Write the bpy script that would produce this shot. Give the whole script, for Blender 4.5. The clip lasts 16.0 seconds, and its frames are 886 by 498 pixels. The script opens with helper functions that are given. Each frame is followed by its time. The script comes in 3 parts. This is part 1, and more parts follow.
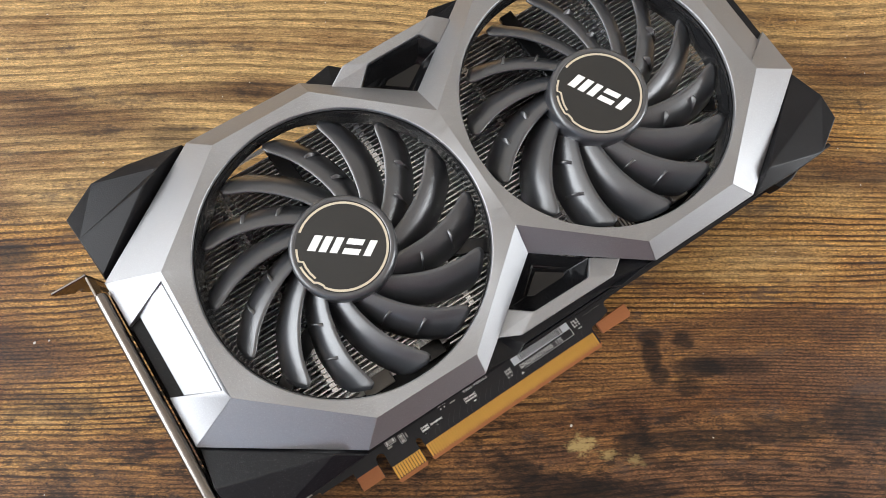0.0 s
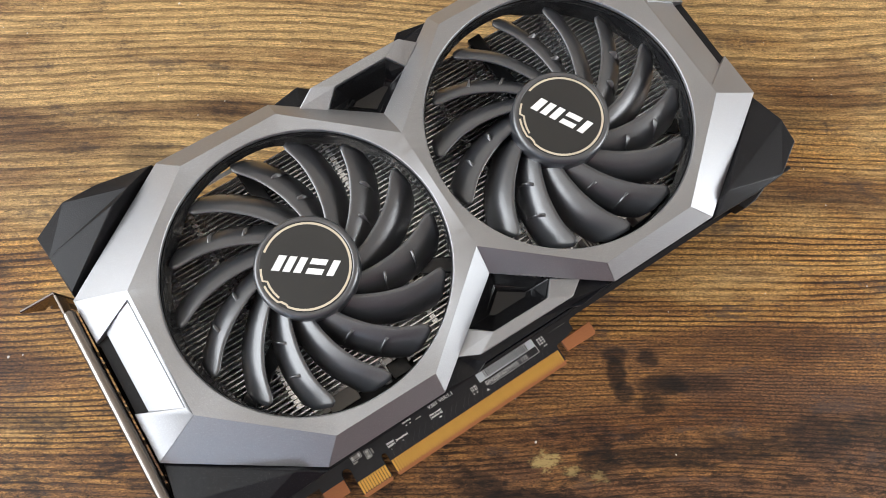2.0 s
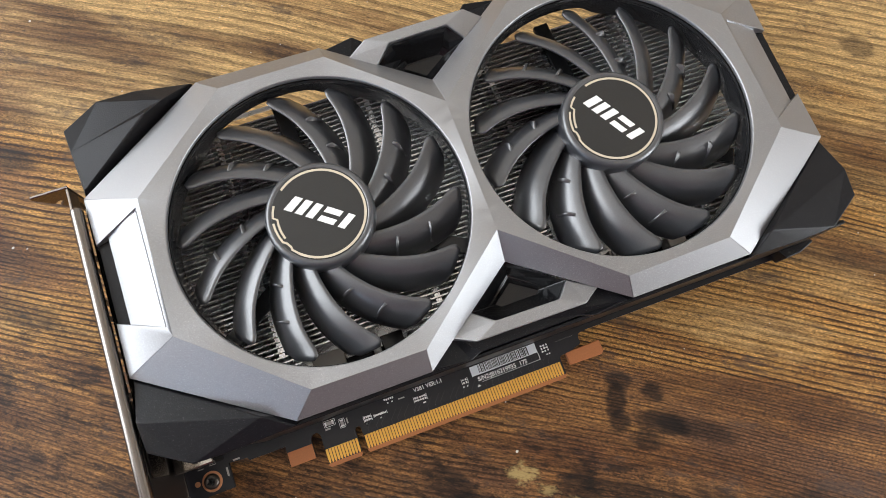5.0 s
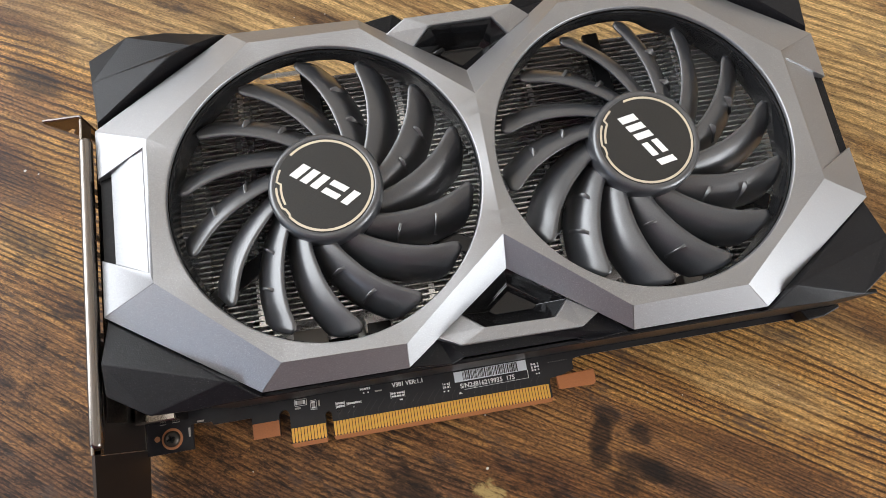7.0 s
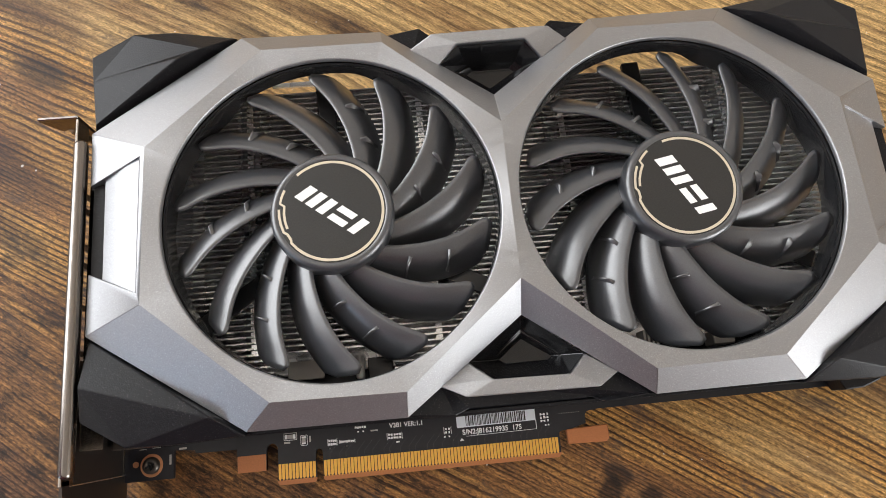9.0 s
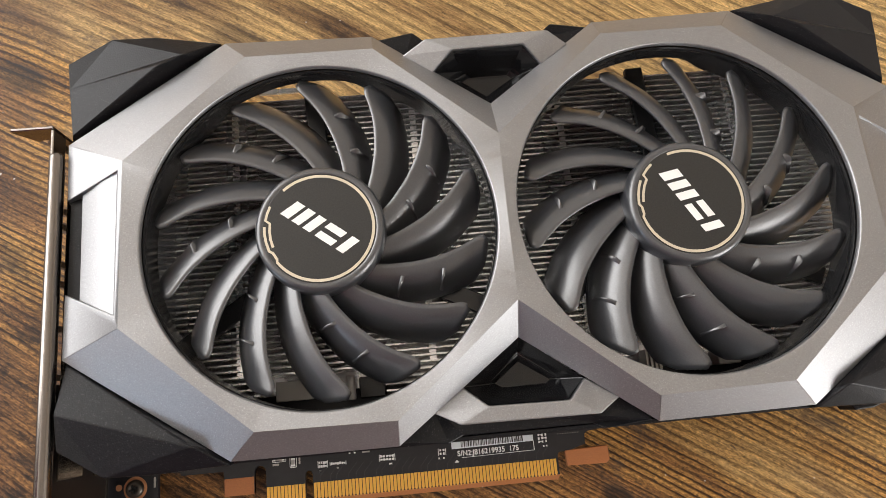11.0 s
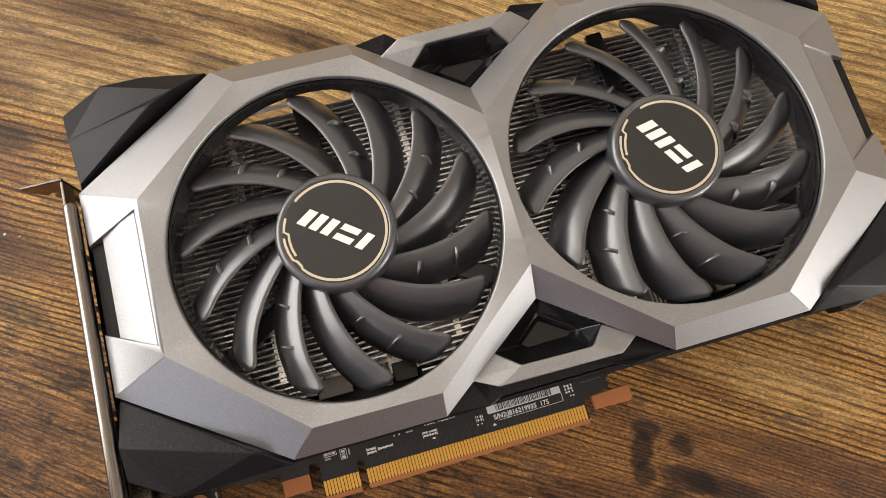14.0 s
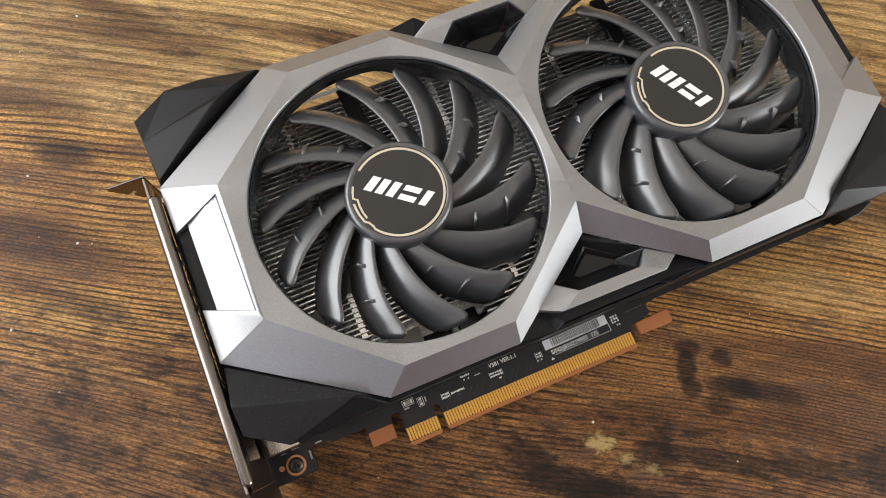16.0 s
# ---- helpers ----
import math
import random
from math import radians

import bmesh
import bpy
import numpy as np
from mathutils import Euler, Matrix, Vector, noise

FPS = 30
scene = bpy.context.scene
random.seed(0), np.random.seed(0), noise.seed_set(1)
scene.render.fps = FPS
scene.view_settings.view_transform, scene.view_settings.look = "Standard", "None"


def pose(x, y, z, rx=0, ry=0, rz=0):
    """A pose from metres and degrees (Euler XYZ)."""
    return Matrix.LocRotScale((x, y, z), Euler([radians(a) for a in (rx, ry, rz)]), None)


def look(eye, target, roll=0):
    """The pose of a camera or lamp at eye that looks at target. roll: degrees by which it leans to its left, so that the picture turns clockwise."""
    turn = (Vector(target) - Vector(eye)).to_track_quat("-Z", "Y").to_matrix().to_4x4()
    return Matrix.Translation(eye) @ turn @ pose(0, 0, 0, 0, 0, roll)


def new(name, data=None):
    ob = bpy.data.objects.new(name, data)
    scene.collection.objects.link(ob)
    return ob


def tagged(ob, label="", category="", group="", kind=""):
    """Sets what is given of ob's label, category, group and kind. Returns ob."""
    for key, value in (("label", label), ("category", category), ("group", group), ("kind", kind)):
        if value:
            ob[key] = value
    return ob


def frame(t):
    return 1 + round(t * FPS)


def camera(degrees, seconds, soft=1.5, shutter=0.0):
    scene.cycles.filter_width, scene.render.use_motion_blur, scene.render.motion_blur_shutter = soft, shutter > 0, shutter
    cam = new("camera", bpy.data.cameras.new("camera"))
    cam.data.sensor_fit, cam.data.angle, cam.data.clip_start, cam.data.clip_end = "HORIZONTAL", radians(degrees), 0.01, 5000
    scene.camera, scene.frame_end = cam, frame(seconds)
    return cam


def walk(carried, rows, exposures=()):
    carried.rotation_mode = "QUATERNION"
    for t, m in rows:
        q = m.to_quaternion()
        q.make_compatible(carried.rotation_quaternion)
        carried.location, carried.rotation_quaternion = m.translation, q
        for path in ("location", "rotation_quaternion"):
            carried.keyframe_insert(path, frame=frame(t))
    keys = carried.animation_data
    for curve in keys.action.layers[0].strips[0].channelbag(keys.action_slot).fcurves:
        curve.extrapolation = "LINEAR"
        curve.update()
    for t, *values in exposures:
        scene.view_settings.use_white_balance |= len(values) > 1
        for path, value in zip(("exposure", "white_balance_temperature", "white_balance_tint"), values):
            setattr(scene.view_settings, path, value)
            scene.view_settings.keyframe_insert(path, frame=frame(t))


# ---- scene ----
FOV = 68.40
cam = camera(FOV, 16.0, soft=0.6)
ROWS = [
    (0.0, 0.00637, 0.02042, 0.2356, 12.646, -2.273, -32.896),
    (0.5, 0.00934, 0.0178, 0.23771, 12.643, -2.316, -32.795),
    (1.0, 0.01275, 0.01571, 0.23934, 12.688, -2.289, -32.778),
    (1.5, 0.01574, 0.01588, 0.24069, 12.941, -2.284, -32.746),
    (2.0, 0.0185, 0.01719, 0.24094, 13.051, -2.216, -32.53),
    (2.5, 0.01945, 0.01686, 0.2398, 13.322, -2.022, -32.078),
    (3.0, 0.01908, 0.01709, 0.239, 13.575, -1.972, -31.05),
    (3.5, 0.01666, 0.01714, 0.23797, 13.941, -1.887, -29.176),
    (4.0, 0.01546, 0.01626, 0.23556, 14.14, -1.902, -26.432),
    (4.5, 0.01715, 0.01138, 0.23196, 14.183, -1.996, -23.362),
    (5.0, 0.01856, 0.0048, 0.2295, 14.326, -2.24, -20.123),
    (7.5, 0.02917, 0.00067, 0.2183, 14.701, -1.895, -8.093),
    (8.0, 0.03059, 0.00551, 0.21576, 14.692, -1.868, -6.911),
    (8.5, 0.03166, 0.00994, 0.21325, 14.62, -1.804, -6.025),
    (9.0, 0.03039, 0.01433, 0.20908, 14.482, -1.747, -5.311),
    (9.5, 0.03058, 0.0197, 0.20545, 14.381, -1.735, -4.826),
    (12.0, 0.03403, 0.02459, 0.20324, 12.675, -1.837, -6.931),
    (12.5, 0.03109, 0.02262, 0.20374, 12.618, -2.174, -8.567),
    (13.0, 0.02976, 0.023, 0.20772, 12.352, -2.362, -10.917),
    (13.5, 0.02691, 0.02305, 0.21033, 12.47, -2.424, -13.528),
    (14.0, 0.02061, 0.02222, 0.21389, 12.544, -2.295, -15.616),
    (14.5, 0.01393, 0.01562, 0.21711, 12.807, -2.273, -17.429),
    (15.0, 0.0051, 0.01132, 0.2217, 13.143, -2.315, -19.027),
    (15.5, -0.00191, 0.00805, 0.2249, 13.626, -2.418, -20.722),
    (16.0, -0.00864, 0.0088, 0.22816, 14.02, -2.47, -22.75),
]
walk(cam, [(t, pose(x, y, z, rx, ry, rz)) for t, x, y, z, rx, ry, rz in ROWS],
     [(0.0, 0.29, 6400, 9), (5.0, 0.31, 6350, 9), (9.0, 0.28, 6600, 10), (12.0, 0.20, 7150, 12), (13.0, 0.20, 7300, 12), (14.5, 0.20, 7200, 12), (16.0, 0.26, 6650, 9)])

# ---------------------------------------------------------------- light
GRAIN = radians(-33)          # the boards' direction, to which the room is square
scene.view_settings.exposure = 0.24
world = bpy.data.worlds.new("sky")
scene.world = world
world.use_nodes = True
wn = world.node_tree.nodes
sky = wn.new("ShaderNodeTexSky")
sky.sky_type, sky.sun_disc, sky.sun_elevation, sky.sun_rotation = "NISHITA", False, radians(35), radians(60)
world.node_tree.links.new(sky.outputs[0], wn["Background"].inputs[0])
wn["Background"].inputs[1].default_value = 0.12


def room_point(u, v, z):
    """A point from room axes: u along the boards, v across them."""
    c, s = math.cos(GRAIN), math.sin(GRAIN)
    return Vector((0.05 + c * u - s * v, 0.06 + s * u + c * v, z))


def window_light(name, u, v, z, width, height, power, colour, towards):
    data = bpy.data.lights.new(name, "AREA")
    data.shape, data.size, data.size_y, data.energy, data.color = "RECTANGLE", width, height, power, colour
    ob = new(name, data)
    ob.matrix_world = look(room_point(u, v, z), room_point(*towards))
    return ob


window_light("window_light_west", -1.49, -0.25, 1.10, 1.7, 1.36, 38, (0.97, 0.985, 1.0), (0, -0.25, 1.10))
window_light("window_light_south", -0.80, -1.49, 0.43, 0.4, 0.74, 2.4, (0.55, 0.78, 1.0), (-0.80, 0, 0.43))
window_light("window_light_east", 1.69, -0.15, 0.56, 0.6, 1.0, 15, (0.97, 0.985, 1.0), (0, -0.15, 0.56))

# ---------------------------------------------------------------- materials


def material(name, colour=(0.5, 0.5, 0.5), rough=0.5, metal=0.0, **more):
    m = bpy.data.materials.new(name)
    m.use_nodes = True
    b = m.node_tree.nodes["Principled BSDF"]
    b.inputs["Base Color"].default_value = (*colour, 1)
    b.inputs["Roughness"].default_value = rough
    b.inputs["Metallic"].default_value = metal
    for key, value in more.items():
        b.inputs[key.replace("_", " ")].default_value = value
    return m


class Nodes:
    """Short hands for building a material's node tree."""

    def __init__(self, m):
        self.tree = m.node_tree
        self.bsdf = m.node_tree.nodes["Principled BSDF"]
        self.geo = self.node("ShaderNodeTexCoord").outputs["Object"]

    def node(self, kind, **props):
        n = self.tree.nodes.new(kind)
        for k, v in props.items():
            setattr(n, k, v)
        return n

    def link(self, a, b):
        self.tree.links.new(a, b)

    def mapped(self, scale=(1, 1, 1), turn=0.0, source=None, place=(0, 0, 0)):
        n = self.node("ShaderNodeMapping")
        n.inputs["Scale"].default_value = scale
        n.inputs["Rotation"].default_value = (0, 0, turn)
        n.inputs["Location"].default_value = place
        self.link(source or self.geo, n.inputs[0])
        return n.outputs[0]

    def noise(self, vector, scale=1.0, detail=3.0, rough=0.5, distort=0.0):
        n = self.node("ShaderNodeTexNoise")
        n.inputs["Scale"].default_value, n.inputs["Detail"].default_value = scale, detail
        n.inputs["Roughness"].default_value, n.inputs["Distortion"].default_value = rough, distort
        self.link(vector, n.inputs["Vector"])
        return n.outputs[0]

    def ramp(self, value, stops):
        n = self.node("ShaderNodeValToRGB")
        while len(n.color_ramp.elements) < len(stops):
            n.color_ramp.elements.new(0.5)
        for e, (at, c) in zip(n.color_ramp.elements, stops):
            e.position = at
            e.color = (*c, 1) if isinstance(c, tuple) else (c, c, c, 1)
        self.link(value, n.inputs[0])
        return n.outputs[0]

    def math(self, op, a, b=0.0, c=0.0):
        n = self.node("ShaderNodeMath", operation=op)
        for i, v in enumerate((a, b, c)):
            if isinstance(v, (int, float)):
                n.inputs[i].default_value = v
            else:
                self.link(v, n.inputs[i])
        return n.outputs[0]

    def mix(self, factor, a, b, how="MIX"):
        n = self.node("ShaderNodeMix", data_type="RGBA", blend_type=how)
        for i, v in ((0, factor), (6, a), (7, b)):
            if isinstance(v, (int, float)):
                n.inputs[i].default_value = v
            elif isinstance(v, tuple):
                n.inputs[i].default_value = (*v, 1)
            else:
                self.link(v, n.inputs[i])
        return n.outputs[2]

    def bump(self, height, strength, distance):
        n = self.node("ShaderNodeBump")
        n.inputs["Strength"].default_value, n.inputs["Distance"].default_value = strength, distance
        self.link(height, n.inputs["Height"])
        self.link(n.outputs[0], self.bsdf.inputs["Normal"])

    def out(self, value, name):
        self.link(value, self.bsdf.inputs[name])


def speckled(name, colour, rough, metal, grain, depth, spread=0.1, sparkle=0.0, size=2600):
    """Painted or moulded surface with fine grain, faint smudges and a little sparkle."""
    m = material(name, colour, rough, metal)
    n = Nodes(m)
    fine = n.noise(n.geo, size, 2, 0.6)
    broad = n.noise(n.geo, 60, 4, 0.6)
    n.out(n.math("ADD", n.math("MULTIPLY", broad, spread), rough - spread / 2), "Roughness")
    tone = n.ramp(fine, [(0.3, tuple(c * (1 - grain) for c in colour)), (0.7, tuple(min(1, c * (1 + grain)) for c in colour))])
    if sparkle:
        spots = n.ramp(n.noise(n.geo, size * 1.5, 0, 0.5), [(0.70, 0.0), (0.80, 1.0)])
        tone = n.mix(spots, tone, tuple(min(1, c + sparkle) for c in colour))
    n.out(tone, "Base Color")
    n.bump(fine, depth, 0.0004)
    return m


def wood_material():
    m = material("walnut_boards", (0.25, 0.13, 0.05), 0.42, Specular_IOR_Level=0.32)
    n = Nodes(m)
    flat = n.mapped((1, 1, 1), -GRAIN)
    sep = n.node("ShaderNodeSeparateXYZ")
    n.link(flat, sep.inputs[0])
    u, v = sep.outputs[0], sep.outputs[1]

    def lane(us, vs, off=0.0):
        c = n.node("ShaderNodeCombineXYZ")
        n.link(n.math("MULTIPLY", u, us), c.inputs[0])
        n.link(n.math("MULTIPLY", bent, vs), c.inputs[1])
        c.inputs[2].default_value = off
        return c.outputs[0]

    def spot(x, y, along, across):
        """1 at a place of the top, falling to 0 at an ellipse along the grain."""
        c, s = math.cos(GRAIN), math.sin(GRAIN)
        pu, pv = c * x + s * y, -s * x + c * y
        du = n.math("DIVIDE", n.math("SUBTRACT", u, pu), along)
        dv = n.math("DIVIDE", n.math("SUBTRACT", v, pv), across)
        d = n.math("SQRT", n.math("ADD", n.math("MULTIPLY", du, du), n.math("MULTIPLY", dv, dv)))
        return n.math("MAXIMUM", n.math("SUBTRACT", 1.0, d), 0.0)

    wander = n.noise(n.mapped((3.5, 7, 1), 0, flat), 1, 1, 0.5)
    ripple = n.noise(n.mapped((26, 60, 1), 0, flat, (2, 5, 0)), 1, 2, 0.5)
    bent = n.math("ADD", v, n.math("MULTIPLY", n.math("SUBTRACT", wander, 0.5), 0.05))
    bent = n.math("ADD", bent, n.math("MULTIPLY", n.math("SUBTRACT", ripple, 0.5), 0.0012))
    broad = n.noise(lane(9, 42, 7.0), 1, 4, 0.6)
    band = n.noise(lane(5, 75, 3.0), 1, 3, 0.6)
    blotch = n.noise(n.mapped((26, 55, 1), 0, flat), 1, 6, 0.7)
    dirt = n.noise(n.mapped((70, 150, 1), 0, flat), 1, 6, 0.75)
    flake = n.noise(n.mapped((260, 480, 1), 0, flat), 1, 5, 0.75)
    speck = n.noise(n.mapped((800, 1700, 1), 0, flat), 1, 4, 0.75)
    fibre = n.noise(lane(120, 1500, 1.0), 1, 3, 0.7)
    torn = n.noise(lane(130, 620, 4.0), 1, 4, 0.7)

    def rings(count, sway, seed, torn_by):
        """Growth rings: each fades slowly into a dark late-wood line and ends sharply."""
        phase = n.math("ADD", n.math("MULTIPLY", bent, count), n.math("MULTIPLY", n.noise(lane(4, 30, seed), 1, 2, 0.5), sway))
        saw = n.math("FRACT", phase)
        rough = n.math("ADD", saw, n.math("MULTIPLY", n.math("SUBTRACT", torn, 0.5), torn_by))
        line = n.ramp(rough, [(0.50, 0.0), (0.72, 1.0), (0.95, 1.0), (1.0, 0.2)])
        weight = n.ramp(n.noise(lane(14, 190, seed + 9), 1, 2, 0.5), [(0.30, 0.30), (0.52, 1.0)])
        return n.math("MULTIPLY", line, weight)

    # pale sapwood towards one corner, dark heartwood towards the other
    heart = n.math("ADD", n.math("SUBTRACT", n.math("MULTIPLY", v, 5.6), n.math("MULTIPLY", u, 1.0)), n.math("MULTIPLY", n.math("SUBTRACT", broad, 0.5), 1.5))
    heart = n.math("ADD", heart, n.math("MULTIPLY", n.math("SUBTRACT", blotch, 0.5), 0.65))
    heart = n.math("ADD", heart, n.math("MULTIPLY", n.math("SUBTRACT", band, 0.5), 0.7))
    heart = n.math("ADD", heart, 0.22)
    for x, y, along, across, amount in ZONES:
        heart = n.math("ADD", heart, n.math("MULTIPLY", spot(x, y, along, across), amount))
    colour = n.ramp(heart, [(0.0, (0.150, 0.070, 0.030)), (0.26, (0.31, 0.148, 0.046)), (0.52, (0.50, 0.265, 0.070)), (0.95, (0.55, 0.355, 0.145))])
    pale, dense = n.ramp(heart, [(0.50, 0.0), (0.95, 1.0)]), n.ramp(heart, [(0.12, 1.0), (0.34, 0.0)])
    fine, middling, wide = rings(760, 4.0, 2.0, 1.0), rings(440, 4.0, 4.0, 0.6), rings(270, 3.0, 6.0, 0.6)
    lines = n.mix(dense, n.mix(pale, middling, n.math("MULTIPLY", wide, 0.60)), n.math("MULTIPLY", fine, 0.75))
    colour = n.mix(lines, colour, n.mix(1.0, colour, (0.15, 0.115, 0.105), "MULTIPLY"))
    colour = n.mix(1.0, colour, n.ramp(fibre, [(0.30, 0.52), (0.70, 1.48)]), "MULTIPLY")
    colour = n.mix(1.0, colour, n.mix(pale, n.ramp(speck, [(0.30, 0.10), (0.50, 0.97), (0.72, 2.0)]), n.ramp(speck, [(0.30, 0.45), (0.50, 0.98), (0.72, 1.5)])), "MULTIPLY")
    pores = n.ramp(n.noise(lane(200, 1250, 5.0), 1, 2, 0.6), [(0.29, 1.0), (0.36, 0.0)])
    colour = n.mix(n.math("MULTIPLY", pores, 0.65), colour, (0.035, 0.020, 0.014))
    shade = n.ramp(n.math("ADD", n.math("MULTIPLY", n.noise(lane(9, 48, 11.0), 1, 4, 0.6), 0.88), n.math("MULTIPLY", flake, 0.12)), [(0.49, 0.0), (0.60, 1.0)])
    colour = n.mix(n.math("MULTIPLY", shade, 0.75), colour, n.mix(1.0, colour, (0.40, 0.31, 0.29), "MULTIPLY"))
    smudge = n.ramp(n.math("ADD", n.math("MULTIPLY", n.noise(n.mapped((34, 95, 1), 0, flat, (3, 1, 0)), 1, 5, 0.7), 0.75), n.math("MULTIPLY", flake, 0.25)), [(0.545, 0.0), (0.62, 1.0)])
    colour = n.mix(n.math("MULTIPLY", smudge, 0.6), colour, (0.060, 0.042, 0.036))
    # soft brown bands in the sapwood, then charred flecks and knots
    for x, y, along, across, amount in BANDS:
        soft = n.math("MULTIPLY", spot(x, y, along, across), n.math("ADD", 0.5, n.math("ADD", n.math("MULTIPLY", dirt, 0.6), n.math("MULTIPLY", torn, 0.6))))
        colour = n.mix(n.math("MULTIPLY", n.ramp(soft, [(0.10, 0.0), (0.75, 1.0)]), amount), colour, n.mix(1.0, colour, (0.38, 0.32, 0.31), "MULTIPLY"))
    frayed = n.math("ADD", n.math("MULTIPLY", dirt, 0.60), n.math("ADD", n.math("MULTIPLY", flake, 0.60), n.math("MULTIPLY", speck, 0.35)))
    for x, y, along, across, amount in SPOTS:
        edge = n.math("MULTIPLY", n.math("SQRT", spot(x, y, along, across)), frayed)
        colour = n.mix(n.math("MULTIPLY", n.ramp(edge, [(0.43, 0.0), (0.58, 1.0)]), amount), colour, n.mix(1.0, colour, (0.22, 0.215, 0.245), "MULTIPLY"))
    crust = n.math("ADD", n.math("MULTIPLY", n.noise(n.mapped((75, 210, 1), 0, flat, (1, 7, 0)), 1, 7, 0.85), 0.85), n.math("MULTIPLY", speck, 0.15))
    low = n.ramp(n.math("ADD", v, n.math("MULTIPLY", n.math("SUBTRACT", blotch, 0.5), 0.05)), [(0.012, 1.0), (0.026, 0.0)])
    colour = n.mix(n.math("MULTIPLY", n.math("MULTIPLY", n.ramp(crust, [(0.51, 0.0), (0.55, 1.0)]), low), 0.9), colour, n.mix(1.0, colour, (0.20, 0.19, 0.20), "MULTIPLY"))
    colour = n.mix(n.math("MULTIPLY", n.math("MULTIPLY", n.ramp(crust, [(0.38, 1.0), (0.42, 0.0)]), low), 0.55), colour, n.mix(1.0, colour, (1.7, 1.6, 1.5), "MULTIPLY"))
    for x, y, along, across, amount in PALE:
        edge = n.math("MULTIPLY", n.math("SQRT", spot(x, y, along, across)), n.math("ADD", n.math("MULTIPLY", flake, 0.6), n.math("MULTIPLY", dirt, 0.5)))
        colour = n.mix(n.math("MULTIPLY", n.ramp(edge, [(0.43, 0.0), (0.52, 1.0)]), amount), colour, (0.46, 0.33, 0.13))
    dust = n.ramp(n.noise(n.geo, 420, 0, 0.5), [(0.872, 0.0), (0.884, 1.0)])
    colour = n.mix(n.math("MULTIPLY", dust, 0.8), colour, (0.75, 0.72, 0.66))
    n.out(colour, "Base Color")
    n.out(n.ramp(n.math("ADD", n.math("MULTIPLY", speck, 0.5), n.math("MULTIPLY", dirt, 0.5)), [(0.3, 0.52), (0.7, 0.34)]), "Roughness")
    n.bump(n.math("ADD", n.math("MULTIPLY", lines, -0.6), n.math("ADD", n.math("ADD", fibre, speck), n.math("MULTIPLY", pores, -0.6))), 0.45, 0.0004)
    return m


# knots and stains: x, y, reach along and across the grain, strength
SPOTS = [(0.0850, -0.0140, 0.006, 0.010, 1.0), (0.0835, -0.0215, 0.006, 0.007, 1.0), (0.0885, -0.0085, 0.009, 0.005, 0.8), (0.098, -0.0160, 0.007, 0.006, 1.0), (0.097, -0.0265, 0.016, 0.007, 1.0), (0.108, -0.033, 0.024, 0.006, 0.8), (0.090, -0.0300, 0.010, 0.006, 0.9),
         (0.062, -0.036, 0.012, 0.012, 0.9), (0.082, -0.047, 0.035, 0.007, 0.9), (0.110, -0.061, 0.030, 0.008, 0.8), (0.135, -0.073, 0.020, 0.014, 0.8), (0.155, -0.082, 0.03, 0.010, 0.8),
         (0.022, -0.020, 0.014, 0.008, 0.9), (0.030, -0.032, 0.03, 0.008, 0.9), (0.045, -0.045, 0.04, 0.009, 0.9), (-0.092, 0.142, 0.018, 0.008, 0.8), (-0.045, 0.135, 0.035, 0.009, 0.7),
         (-0.02, 0.150, 0.02, 0.010, 0.6), (-0.070, 0.010, 0.03, 0.008, 0.6), (-0.100, 0.085, 0.03, 0.008, 0.5), (0.205, 0.030, 0.03, 0.007, 0.6), (0.235, 0.080, 0.012, 0.008, 0.7)]
ZONES = [(0.158, -0.016, 0.09, 0.030, 0.30), (0.135, -0.045, 0.08, 0.022, -0.40), (0.160, -0.060, 0.07, 0.025, -0.25), (-0.105, 0.140, 0.06, 0.050, -0.42)]
BANDS = [(-0.0457, 0.1747, 0.050, 0.013, 0.9), (-0.060, 0.196, 0.030, 0.006, 0.8), (0.0, 0.160, 0.060, 0.006, 0.8), (0.0188, 0.1509, 0.030, 0.008, 0.9), (-0.100, 0.168, 0.035, 0.007, 0.8),
         (-0.0918, 0.1457, 0.022, 0.006, 0.9), (-0.105, 0.112, 0.05, 0.010, 0.7), (0.19, 0.0, 0.06, 0.008, 0.7), (0.22, 0.03, 0.05, 0.007, 0.8), (0.14, -0.035, 0.06, 0.009, 0.7)]
PALE = [(0.046, -0.0256, 0.014, 0.009, 0.85), (0.058, -0.040, 0.012, 0.006, 0.5), (0.052, -0.033, 0.010, 0.006, 0.6)]

SILVER = speckled("silver_metal_paint", (0.395, 0.397, 0.408), 0.46, 0.90, 0.12, 0.09, 0.08, 0.20, 2700)
BLACK = speckled("black_textured_plastic", (0.010, 0.010, 0.012), 0.33, 0.0, 0.30, 0.16, 0.12, 0.05, 2300)
SATIN = speckled("black_satin_plastic", (0.048, 0.050, 0.056), 0.35, 0.0, 0.20, 0.10, 0.10)
DUCT = speckled("black_moulded_plastic", (0.020, 0.020, 0.021), 0.20, 0.0, 0.2, 0.05)
BLACK.node_tree.nodes["Principled BSDF"].inputs["Specular IOR Level"].default_value = 0.27
GLOSS = material("black_gloss_plastic", (0.008, 0.008, 0.009), 0.11)
SATIN.node_tree.nodes["Principled BSDF"].inputs["Specular IOR Level"].default_value = 1.0
SATIN.node_tree.nodes["Principled BSDF"].inputs["Coat Weight"].default_value = 1.0
SATIN.node_tree.nodes["Principled BSDF"].inputs["Coat Roughness"].default_value = 0.30
